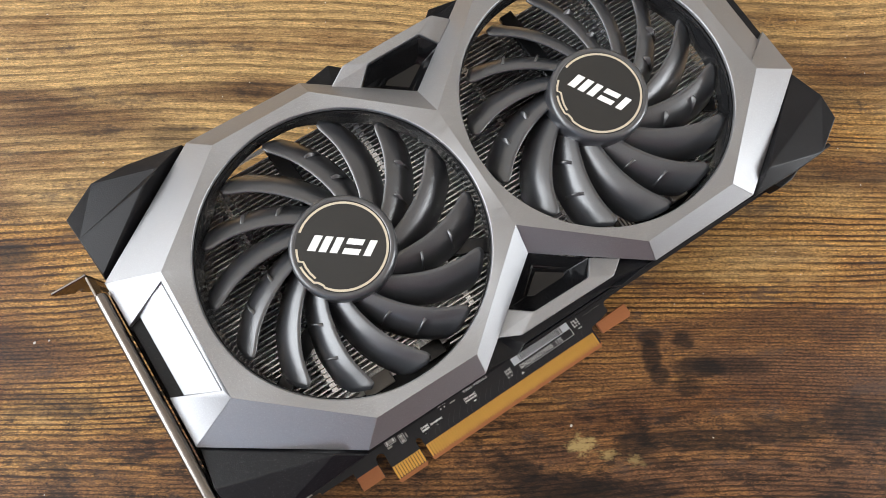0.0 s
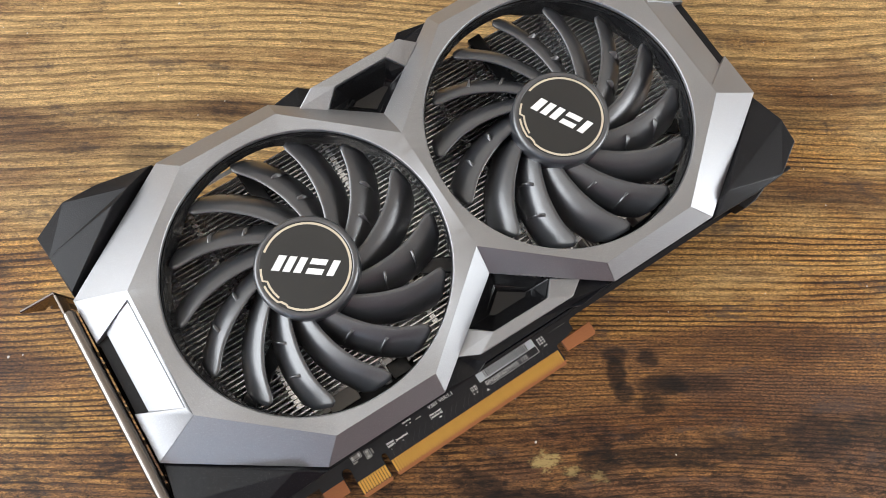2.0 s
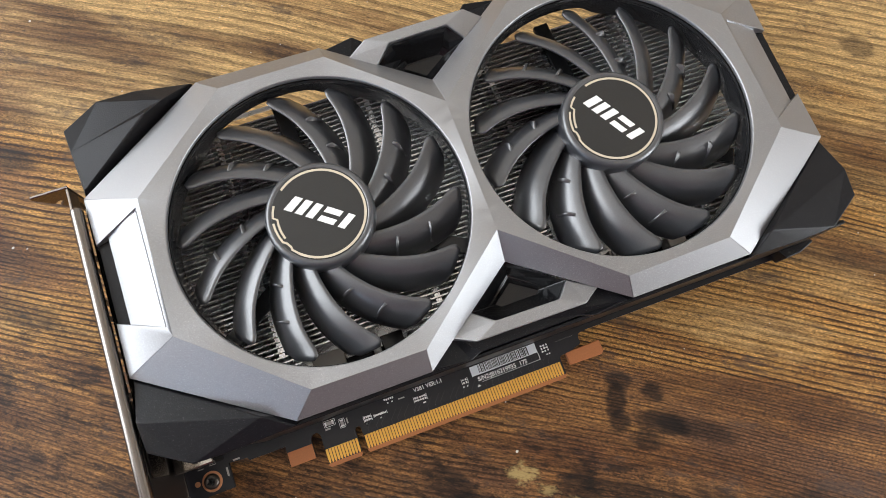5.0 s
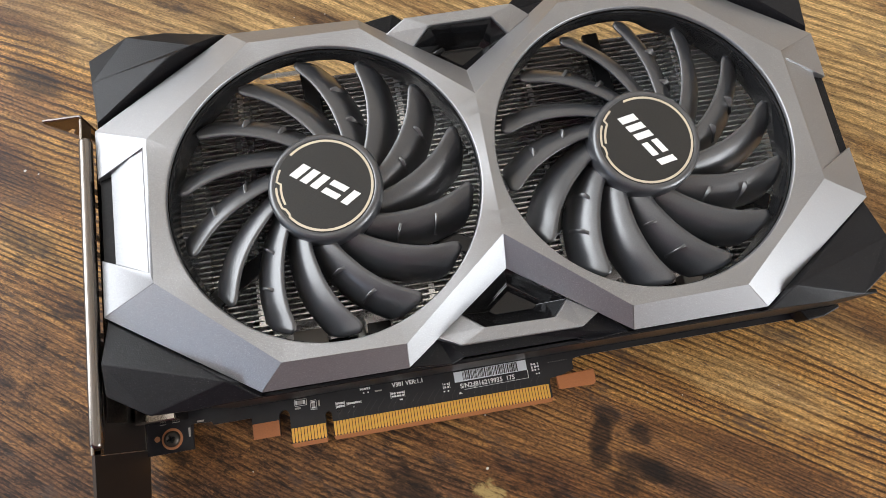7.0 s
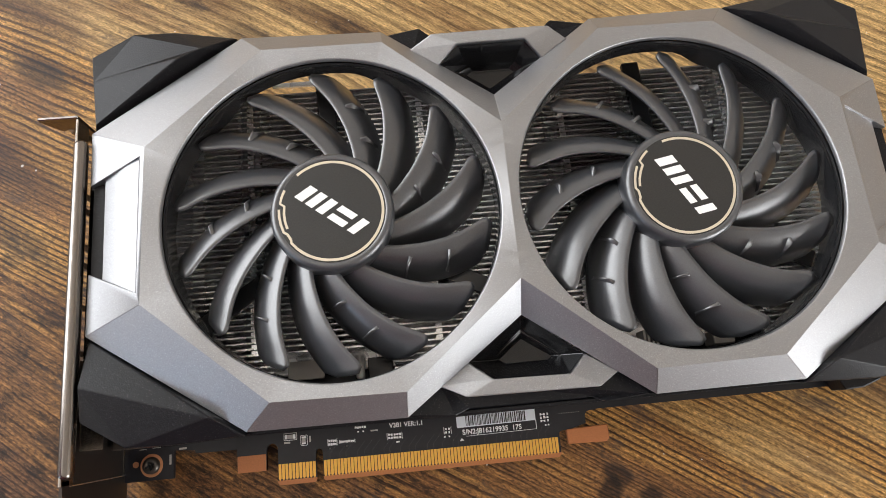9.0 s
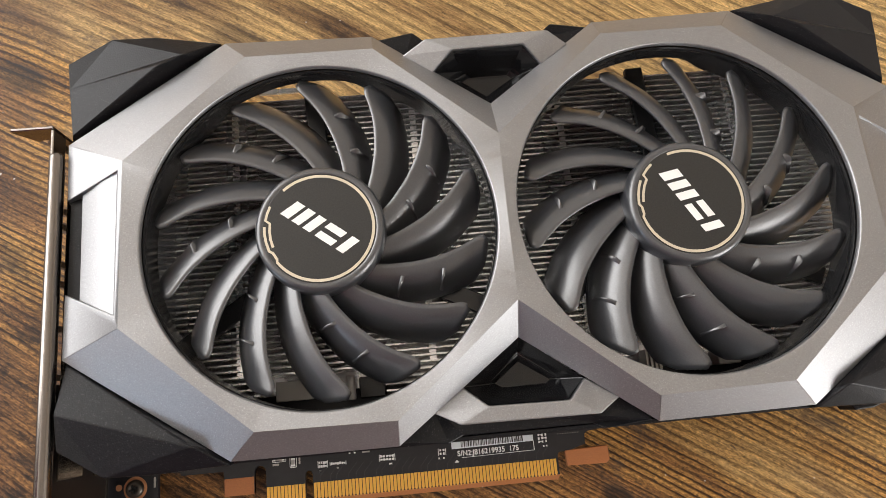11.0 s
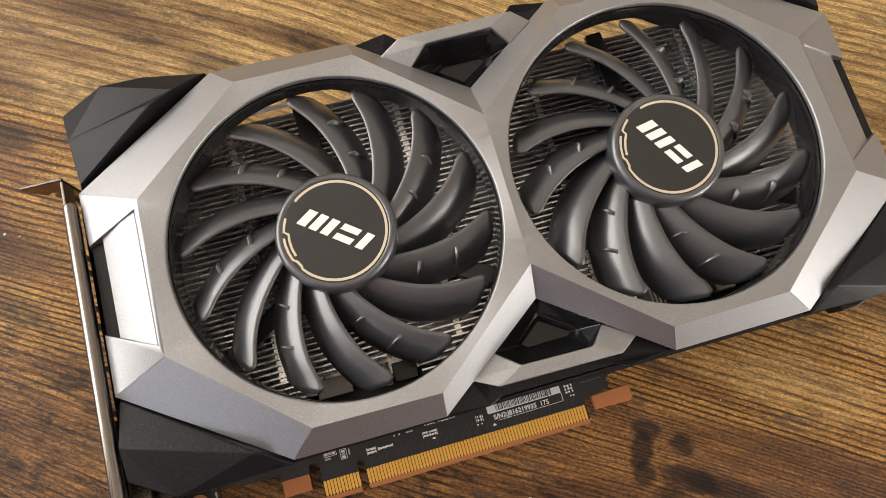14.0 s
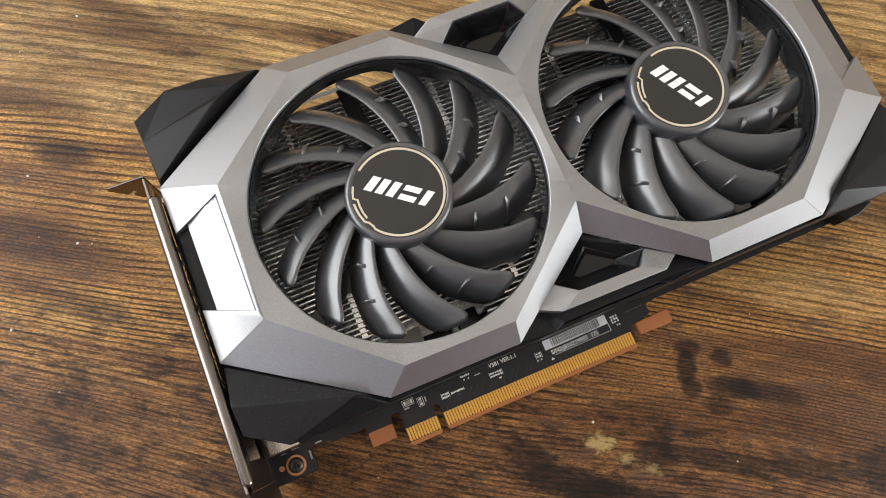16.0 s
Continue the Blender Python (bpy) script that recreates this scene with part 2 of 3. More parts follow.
STICKER = speckled("black_matt_sticker", (0.027, 0.026, 0.024), 0.45, 0.0, 0.2, 0.06)
TIN = material("bright_tin", (0.90, 0.90, 0.88), 0.35, 0.3)
GOLDLINE = material("pale_gold_print", (0.70, 0.62, 0.48), 0.4, 0.2)
WHITE = material("white_print", (0.92, 0.92, 0.90), 0.5)
TRACE = material("raised_copper_trace", (0.028, 0.027, 0.034), 0.3)
PCB = speckled("black_solder_mask", (0.008, 0.008, 0.012), 0.34, 0.0, 0.2, 0.05, 0.1, 0.0, 700)
GOLD = material("gold_plating", (0.83, 0.46, 0.10), 0.35, 0.75)
ORANGE = speckled("orange_bare_laminate", (0.48, 0.17, 0.055), 0.42, 0.0, 0.1, 0.05)
COPPER = material("copper_ring", (0.62, 0.30, 0.16), 0.35, 0.8)
# Bracket steel with its dark brown reflections mixed into the base colour.
LIPSTEEL = speckled("nickel_brown_reflection", (0.27, 0.245, 0.225), 0.22, 1.0, 0.05, 0.03, 0.08)
STEEL = speckled("nickel_plated_steel", (0.46, 0.42, 0.38), 0.16, 1.0, 0.05, 0.03, 0.08)
FIN = speckled("aluminium_fin", (0.96, 0.96, 0.96), 0.27, 0.74, 0.04, 0.02)
# Same bracket steel; the dark surroundings it mirrors are in the colour.
TAIL = speckled("steel_dark_reflection", (0.075, 0.062, 0.055), 0.42, 0.9, 0.08, 0.04)
DARKSTEEL = material("dark_screw", (0.10, 0.09, 0.08), 0.35, 0.9)
PAPER = material("white_label_print", (0.84, 0.88, 0.92), 0.45)
CERAMIC = material("grey_component", (0.45, 0.43, 0.40), 0.4, 0.3)
WALL = speckled("painted_plaster", (0.74, 0.71, 0.66), 0.8, 0.0, 0.03, 0.1, 0.05, 0.0, 90)
# Dark reddish tone set by what the silver bevels should mirror.
DUSK = speckled("dark_reflection_plaster", (0.125, 0.042, 0.056), 0.8, 0.0, 0.03, 0.1, 0.05, 0.0, 90)
WOOD = wood_material()

# ---------------------------------------------------------------- mesh helpers (millimetres in, metres out)
MM = 0.001


def part(name, bm, mat, parent=None, label="", smooth=False):
    """Links a bmesh in millimetres as one mesh object under a thing or part."""
    bmesh.ops.scale(bm, vec=(MM, MM, MM), verts=bm.verts)
    bmesh.ops.recalc_face_normals(bm, faces=bm.faces)
    me = bpy.data.meshes.new(name)
    bm.to_mesh(me)
    bm.free()
    me.materials.append(mat)
    for p in me.polygons:
        p.use_smooth = smooth
    ob = new(name, me)
    ob.parent = parent
    if label:
        tagged(ob, label)
    return ob


def again(name, ob, place, turn=0.0, parent=None):
    """Another object on the same mesh."""
    o = new(name, ob.data)
    o.location, o.rotation_euler = [c * MM for c in place], (0, 0, turn)
    o.parent = parent
    return o


def rounded(ob, width, segments=2, angle=30):
    mod = ob.modifiers.new("edges", "BEVEL")
    mod.width, mod.segments, mod.limit_method, mod.angle_limit = width * MM, segments, "ANGLE", radians(angle)
    mod.harden_normals = False
    return ob


def faces(bm, groups):
    """Adds polygons given as lists of points; equal points are one vertex."""
    seen = {}
    for pts in groups:
        vs = []
        for p in pts:
            key = tuple(round(c, 3) for c in p)
            if key not in seen:
                seen[key] = bm.verts.new(p)
            vs.append(seen[key])
        try:
            bm.faces.new(vs)
        except ValueError:
            pass
    return seen


def slab(outline, low, high):
    """A prism over an outline."""
    bm = bmesh.new()
    top = [bm.verts.new((x, y, high)) for x, y in outline]
    bottom = [bm.verts.new((x, y, low)) for x, y in outline]
    bm.faces.new(top)
    bm.faces.new(bottom[::-1])
    k = len(outline)
    for i in range(k):
        bm.faces.new((top[i], bottom[i], bottom[(i + 1) % k], top[(i + 1) % k]))
    return bm


def box(x0, y0, z0, x1, y1, z1):
    return slab([(x0, y0), (x1, y0), (x1, y1), (x0, y1)], z0, z1)


def lathe(profile, steps=96, cx=0.0, cy=0.0):
    """Turns a profile of (radius, z) round the upright axis."""
    bm = bmesh.new()
    rings = []
    for r, z in profile:
        if r < 1e-6:
            rings.append([bm.verts.new((cx, cy, z))])
        else:
            rings.append([bm.verts.new((cx + r * math.cos(2 * math.pi * i / steps), cy + r * math.sin(2 * math.pi * i / steps), z)) for i in range(steps)])
    for a, b in zip(rings, rings[1:]):
        for i in range(steps):
            j = (i + 1) % steps
            if len(a) == 1:
                bm.faces.new((a[0], b[i], b[j]))
            elif len(b) == 1:
                bm.faces.new((a[i], b[0], a[j]))
            else:
                bm.faces.new((a[i], b[i], b[j], a[j]))
    return bm


def ribbon(points, width, z, closed=False):
    """A flat raised line of the given width along points."""
    bm = bmesh.new()
    pts = [Vector(p) for p in points]
    left, right = [], []
    for i, p in enumerate(pts):
        a, b = pts[max(i - 1, 0)], pts[min(i + 1, len(pts) - 1)]
        d = (b - a).normalized()
        nrm = Vector((-d.y, d.x)) * width / 2
        left.append(bm.verts.new((p.x + nrm.x, p.y + nrm.y, z)))
        right.append(bm.verts.new((p.x - nrm.x, p.y - nrm.y, z)))
    for i in range(len(pts) - 1):
        bm.faces.new((left[i], right[i], right[i + 1], left[i + 1]))
    return bm


def lettering(name, body, size, x, y, z, turn, mat, parent, stretch=1.0):
    """Words in the built-in font, as a flat mesh."""
    data = bpy.data.curves.new(name, "FONT")
    data.body, data.size, data.offset = body, size * MM, size * MM * 0.025
    tmp = new(name + "_curve", data)
    bpy.context.view_layer.update()
    me = bpy.data.meshes.new_from_object(tmp.evaluated_get(bpy.context.evaluated_depsgraph_get()))
    bpy.data.objects.remove(tmp)
    bpy.data.curves.remove(data)
    me.materials.clear()
    me.materials.append(mat)
    ob = new(name, me)
    ob.location, ob.rotation_euler, ob.scale = (x * MM, y * MM, z * MM), (0, 0, turn), (stretch, 1, 1)
    ob.parent = parent
    return ob


# ---------------------------------------------------------------- the room


def room_slab(name, u0, v0, z0, u1, v1, z1, mat, category, label, along="", span=(0, 0), rise=(0, 0)):
    """A wall or slab square to the room, with an opening through it along u or v where one is given."""
    bm = bmesh.new()
    cells = [(u0, v0, z0, u1, v1, z1)]
    if along:
        (h0, h1), (g0, g1) = span, rise
        cells = [(u0, v0, z0, u1, v1, g0), (u0, v0, g1, u1, v1, z1)]
        cells += [(u0, v0, g0, u1, h0, g1), (u0, h1, g0, u1, v1, g1)] if along == "v" else [(u0, v0, g0, h0, v1, g1), (h1, v0, g0, u1, v1, g1)]
    for a, b, c, d, e, f in cells:
        vs = [bm.verts.new(room_point(x, y, z) / MM) for z in (c, f) for x, y in ((a, b), (d, b), (d, e), (a, e))]
        for q in ((3, 2, 1, 0), (4, 5, 6, 7), (0, 1, 5, 4), (1, 2, 6, 5), (2, 3, 7, 6), (3, 0, 4, 7)):
            bm.faces.new([vs[i] for i in q])
    return tagged(part(name, bm, mat), label, category, kind="structure")


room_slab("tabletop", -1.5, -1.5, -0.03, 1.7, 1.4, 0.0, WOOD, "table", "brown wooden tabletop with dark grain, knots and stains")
room_slab("wall_west", -1.6, -1.6, -0.03, -1.5, 1.5, 1.9, WALL, "wall", "plain pale painted wall with a window opening", "v", (-1.1, 0.6), (0.42, 1.78))
room_slab("wall_east", 1.7, -1.6, -0.03, 1.8, 1.5, 1.9, WALL, "wall", "plain pale painted wall with a window opening", "v", (-0.45, 0.15), (0.06, 1.06))
room_slab("wall_north", -1.5, 1.4, -0.03, 1.7, 1.5, 1.9, WALL, "wall", "plain pale painted wall")
# Unseen dark wall, added so the bevels facing it reflect something dark.
room_slab("standin_wall_south", -1.5, -1.6, -0.03, 1.7, -1.5, 1.9, DUSK, "wall", "unseen dark wall added for the bevels to reflect, with a small window opening", "u", (-1.0, -0.6), (0.06, 0.80))
room_slab("ceiling", -1.6, -1.6, 1.9, 1.8, 1.5, 2.0, WALL, "ceiling", "plain pale painted ceiling")

# ---------------------------------------------------------------- the graphics card
card = tagged(new("graphics_card"), "dual-fan graphics card with silver and black shroud, lying on wooden table", "graphics card")
FANS = [(11.3, 68.8), (105.7, 68.8)]
RING, MID = 44.6, 58.5


def mirror(p):
    return (2 * MID - p[0], *p[1:])


def flip(p):
    """The same place on the far side of the card's long axis."""
    return (p[0], 139.2 - p[1], *p[2:])


OCT = [(-37.3, 90.3), (-37.6, 48.0), (-6.2, 21.2), (27.2, 20.7), (MID, 46.6), (MID, 90.4), (27.6, 117.0), (-6.0, 117.0)]
HIGH, LOW, EDGE = 46.0, 45.2, 38.2


def band(bm, centre, octagon):
    """The face between the octagon and the round opening, dished a little to the opening, with its lip."""
    cx, cy = centre
    angles = sorted({round(2 * math.pi * i / 120, 6) for i in range(120)} | {round(math.atan2(y - cy, x - cx) % (2 * math.pi), 6) for x, y in octagon})
    rows = []
    for a in angles:
        d = (math.cos(a), math.sin(a))
        far = 1e9
        for (x0, y0), (x1, y1) in zip(octagon, octagon[1:] + octagon[:1]):
            den = d[0] * (y1 - y0) - d[1] * (x1 - x0)
            if abs(den) < 1e-9:
                continue
            t = ((x0 - cx) * (y1 - y0) - (y0 - cy) * (x1 - x0)) / den
            s = ((x0 - cx) * d[1] - (y0 - cy) * d[0]) / den
            if t > 0 and -1e-6 <= s <= 1 + 1e-6:
                far = min(far, t)
        rows.append([(cx + d[0] * r, cy + d[1] * r, z) for r, z in ((far, HIGH), (RING + 0.2, LOW + 0.05), (RING, LOW - 0.1), (RING - 0.15, LOW - 0.5), (RING - 0.2, LOW - 1.2))])
    quads = []
    for p, q in zip(rows, rows[1:] + rows[:1]):
        quads += [(p[i], p[i + 1], q[i + 1], q[i]) for i in range(4)]
    return quads


def patch(a, b, c, d, n=8):
    """A ruled face between the edges a-d and b-c, in strips."""
    def at(p, q, t):
        return tuple(p[k] + (q[k] - p[k]) * t for k in range(3))
    return [[at(a, d, i / n), at(b, c, i / n), at(b, c, (i + 1) / n), at(a, d, (i + 1) / n)] for i in range(n)]


def shroud():
    bm = bmesh.new()
    quads = band(bm, FANS[0], OCT) + band(bm, FANS[1], [mirror(p) for p in OCT][::-1])
    inner = [(*p, HIGH) for p in OCT]
    outer = [(-54.8, 99.0, EDGE), (-54.4, 42.4, EDGE), (-13.2, 14.8, 40.2), (26.8, 14.6, 41.0), (MID, 38.0, 39.2), (MID, 102.0, 39.2), (27.4, 124.6, 39.2), (-13.0, 125.6, 39.0)]
    half = []
    for i in range(8):
        j = (i + 1) % 8
        if i in (0, 4):            # the notched side panel, and the middle seam
            continue
        half += patch(inner[i], outer[i], outer[j], inner[j])
        lo = [(p[0] * 0.985 + 11.3 * 0.015, p[1] * 0.985 + 68.8 * 0.015, p[2] - 2.6) for p in (outer[i], outer[j])]
        half.append([outer[i], lo[0], lo[1], outer[j]])
    # side panel: two end wedges, a sunk middle with a steep inner strip, and the gap at its edge
    a, b, c, d = inner[0], inner[1], outer[1], outer[0]
    ta, tb = (-38.6, 88.2, 45.35), (-54.5, 83.5, EDGE)
    ba, bb = (-38.8, 51.2, 45.3), (-54.3, 58.8, EDGE)
    sa, sb = (-39.2, 88.0, 44.3), (-39.4, 51.5, 44.3)
    ra, rb = (-43.4, 86.75, 42.7), (-43.4, 53.5, 42.7)
    oa, ob_ = (-50.4, 84.7, 38.8), (-50.3, 56.9, 38.8)
    half += [[a, ta, tb, d], [b, c, bb, ba], [a, b, ba, ta], [ta, ba, sb, sa], [sa, sb, rb, ra], [ra, rb, ob_, oa],
             [ta, sa, ra, oa, tb], [ba, bb, ob_, rb, sb], [oa, ob_, (-50.4, 56.9, 33.5), (-50.5, 84.7, 33.5)],
             [tb, oa, (-50.5, 84.7, 33.5), (-54.4, 83.5, 33.5)], [bb, (-54.2, 58.8, 33.5), (-50.4, 56.9, 33.5), ob_],
             [d, tb, (-54.0, 83.5, 34.4), (-53.9, 98.2, 34.4)], [c, (-53.6, 42.9, 34.4), (-54.0, 58.8, 34.4), bb]]
    quads += half + [[mirror(p) for p in g][::-1] for g in half]
    faces(bm, quads)
    ob = part("shroud_frame", bm, SILVER, card, "satin silver faceted shroud frame", True)
    ob.data.set_sharp_from_angle(angle=radians(13))
    return rounded(ob, 0.35, 2, 17)


shroud()


def window_trim(place):
    """Silver brow round one of the two black facetted insets."""
    pts = dict(a=(35.3, 21.6, 40.2), b=(41.9, 18.1, 42.3), c=(76.0, 17.7, 42.3), d=(81.8, 21.3, 40.2), e=(43.2, 27.0, 39.4), f=(49.0, 22.0, 42.6), g=(68.8, 21.6, 42.6), h=(73.8, 26.6, 39.4))
    low = {k: (x, y + (0.8 if k in "bc" else 0.0), 32.5) for k, (x, y, _) in pts.items()}
    groups = [[pts[k] for k in q] for q in ("abfe", "bcgf", "cdhg")]
    groups += [[pts[p], low[p], low[q], pts[q]] for p, q in ("ab", "bc", "cd", "ef", "fg", "gh", "ae", "dh")]
    bm = bmesh.new()
    faces(bm, [[place(p) for p in g] for g in groups])
    rounded(part("window_trim", bm, SILVER, card, "silver angled trim round black inset"), 0.4, 2, 25)
    gem = [(MID, 38.6, 37.6), (43.4, 27.0, 38.6), (49.2, 22.2, 41.4), (68.7, 21.8, 41.4), (73.6, 26.6, 38.6)]
    mid = [(MID, 34.6, 34.6), (49.4, 27.2, 34.8), (52.2, 24.9, 35.4), (66.4, 24.8, 35.4), (68.6, 27.0, 34.8)]
    step = [(MID, 33.9, 34.4), (50.2, 27.2, 34.4), (52.9, 25.3, 34.4), (65.7, 25.2, 34.4), (67.8, 27.0, 34.4)]
    deep = [(MID, 32.2, 33.2), (52.0, 27.4, 33.2), (53.8, 26.2, 33.2), (64.8, 26.1, 33.2), (66.2, 27.2, 33.2)]
    bm = bmesh.new()
    groups = [deep]
    for one, two in ((gem, mid), (mid, step), (step, deep)):
        groups += [[one[i], two[i], two[(i + 1) % 5], one[(i + 1) % 5]] for i in range(5)]
    faces(bm, [[place(p) for p in g] for g in groups])
    rounded(part("black_inset", bm, GLOSS, card, "glossy black faceted inset"), 0.12, 1, 10)


window_trim(lambda p: p)
window_trim(flip)


def corner_top(place):
    a, b, c, d = (-55.9, 123.0, 38.0), (-44.2, 129.8, 38.0), (-32.5, 129.6, 38.0), (-15.0, 126.6, 37.8)
    e, g = (-55.2, 115.0, 38.2), (-54.9, 99.4, 35.6)
    fold, ridge = (-29.6, 118.6, 42.4), (-23.4, 121.6, 41.6)
    k1, k2 = (-52.0, 98.5, 32.0), (-13.0, 124.5, 33.0)
    l1 = (-53.6, 101.8, 37.8)
    groups = [[a, b, c, ridge, fold, e], [c, d, ridge], [e, fold, l1, g], [fold, ridge, d, k2, k1, l1], [l1, k1, g]]
    rim = [g, e, a, b, c, d]
    low = [(x * 0.98 + 0.3, y * 0.985 + 1.1, 22.0) for x, y, _ in rim]
    groups += [[rim[i], rim[i + 1], low[i + 1], low[i]] for i in range(5)]
    bm = bmesh.new()
    faces(bm, [[place(p) for p in q] for q in groups])
    rounded(part("corner_cover", bm, BLACK, card, "black faceted plastic corner cover"), 0.35, 2, 8)


def corner_bottom(place):
    f, g, h, i, j, k = (-54.2, 41.6, 36.6), (-55.0, 29.6, 40.0), (-54.6, 20.8, 39.0), (-43.6, 13.7, 38.4), (-32.2, 13.3, 38.0), (-14.4, 13.9, 38.0)
    m, s1, s2 = (-21.6, 19.2, 42.4), (-50.0, 42.0, 33.5), (-13.5, 17.0, 35.0)
    groups = [[f, g, m], [g, h, i, m], [i, j, m], [j, k, m], [f, m, s2, s1], [k, s2, m]]
    rim = [f, g, h, i, j, k]
    low = [(x * 0.985 + 0.4, y * 0.98 + 0.9, 31.0) for x, y, _ in rim]
    groups += [[rim[q], low[q], low[q + 1], rim[q + 1]] for q in range(5)]
    bm = bmesh.new()
    faces(bm, [[place(p) for p in q] for q in groups])
    rounded(part("corner_cover", bm, BLACK, card, "black faceted plastic corner cover"), 0.35, 2, 8)


corner_top(lambda p: p)
corner_top(mirror)
corner_bottom(lambda p: p)
corner_bottom(mirror)

# black carrier under the frame: strips along both long sides, with room for air at the far side
for place in (lambda p: p, flip):
    bm = bmesh.new()
    top = [(27.0, 14.8, 37.2), (38.8, 13.0, 37.6), (42.6, 15.4, 36.0), (75.0, 15.4, 36.0), (78.2, 13.0, 37.6), (90.0, 14.8, 37.2), (82.0, 24.0, 36.0), (35.0, 24.0, 36.0)]
    if place is not flip:
        top = [(x, max(y, 13.9), z) for x, y, z in top]
    low = [(x, y + 0.6, 24.0) for x, y, _ in top]
    ring = list(range(len(top)))
    groups = [top] + [[top[i], low[i], low[(i + 1) % 8], top[(i + 1) % 8]] for i in ring]
    faces(bm, [[place(p) for p in g] for g in groups])
    rounded(part("carrier", bm, BLACK, card, "black plastic carrier between the fans"), 0.3, 1, 20)
rounded(part("side_wall", box(-30, 13.9, 7.0, 168, 15.2, 34.0), BLACK, card, "black plastic side wall"), 0.3, 1)
for sx in (0, 1):
    bm = slab([(-54.3, 57.0), (-50.6, 57.0), (-50.6, 84.4), (-54.3, 84.4)], 29.0, 36.8)
    if sx:
        bmesh.ops.transform(bm, matrix=Matrix.Translation((2 * MID, 0, 0)) @ Matrix.Diagonal((-1, 1, 1, 1)), verts=bm.verts)
    part("side_plate", bm, BLACK, card, "black plastic strip behind the notch")

rounded(part("side_tab", slab([(156.6, 14.0), (158.4, 10.5), (164.0, 10.8), (170.0, 12.8), (170.0, 14.0)], 4.0, 12.0), BLACK, card, "small black plastic tab under the corner"), 0.4, 2)

# ---------------------------------------------------------------- fans
LEAD = [(15.0, -34.0), (17.9, -28.5), (22.4, -21.8), (28.5, -14.6), (34.2, -8.5), (39.5, -2.5), (43.0, 0.0)]
CHORD = [(15.0, 42.0), (20.0, 30.0), (26.0, 23.5), (35.0, 18.5), (41.0, 16.0), (43.0, 15.0)]


def blade_mesh(ticks):
    """One swept blade: thin, hollow below, highest at its leading edge, with a round tip."""
    rs, ss = np.linspace(14.6, 42.8, 20), np.linspace(0, 1, 9)
    bm = bmesh.new()
    sheets = []

    def at(r, s):
        lead = np.interp(r, *zip(*LEAD))
        chord = np.interp(r, *zip(*CHORD))
        end = max(0.0, (r - 40.2) / 2.7)
        cut = 1 - math.sqrt(max(0.0, 1 - min(1.0, end) ** 2))
        s2 = 0.26 * cut + s * (1 - 0.62 * cut)
        a = radians(lead - chord * s2)
        drop = 0.30 * r * radians(chord) * s2 + 6.0 * s2 ** 3.2
        return r * math.cos(a), r * math.sin(a), 41.2 - drop + 0.02 * (r - 30)

    for under in (0.0, 1.0):
        grid = []
        for r in rs:
            row = []
            for s in ss:
                x, y, z = at(r, s)
                thick = 1.1 * math.sin(math.pi * min(1.0, 0.12 + 0.86 * s)) + 0.5
                row.append(bm.verts.new((x, y, z - under * thick)))
            grid.append(row)
        sheets.append(grid)
    up, dn = sheets
    n, k = len(rs), len(ss)
    for i in range(n - 1):
        for j in range(k - 1):
            bm.faces.new((up[i][j], up[i + 1][j], up[i + 1][j + 1], up[i][j + 1]))
            bm.faces.new((dn[i][j], dn[i][j + 1], dn[i + 1][j + 1], dn[i + 1][j]))
        bm.faces.new((up[i][0], dn[i][0], dn[i + 1][0], up[i + 1][0]))
        bm.faces.new((up[i][-1], up[i + 1][-1], dn[i + 1][-1], dn[i][-1]))
    for j in range(k - 1):
        bm.faces.new((up[-1][j], dn[-1][j], dn[-1][j + 1], up[-1][j + 1]))
    if ticks:
        for r in (23.5, 32.5):
            p, q = Vector(at(r, 0.30)), Vector(at(r + 1.2, 0.86))
            side = Vector((q.y - p.y, p.x - q.x, 0)).normalized() * 0.6
            sunk, up_ = Vector((0, 0, -0.5)), Vector((0, 0, 1))
            crest = Vector(at(r + 0.6, 0.55))
            vs = [bm.verts.new(w) for w in (p - side + sunk, p + side + sunk, q + side + sunk, q - side + sunk, crest + up_ * 2.6 + side * 0.3, crest + up_ * 2.6 - side * 0.3, q + up_ * 1.6)]
            for f in ((0, 1, 4, 5), (1, 2, 6, 4), (3, 0, 5, 6), (2, 3, 6), (4, 6, 5)):
                bm.faces.new([vs[k] for k in f])
    return bm


def polar(r, a, centre=(0, 0)):
    return (centre[0] + r * math.cos(radians(a)), centre[1] + r * math.sin(radians(a)))


def bar(cx, cy, length, height, slant=0.35):
    """A slanted bar as a flat raised shape."""
    return [(cx - length / 2 - slant * height / 2, cy - height / 2), (cx + length / 2 - slant * height / 2, cy - height / 2),
            (cx + length / 2 + slant * height / 2, cy + height / 2), (cx - length / 2 + slant * height / 2, cy + height / 2)]


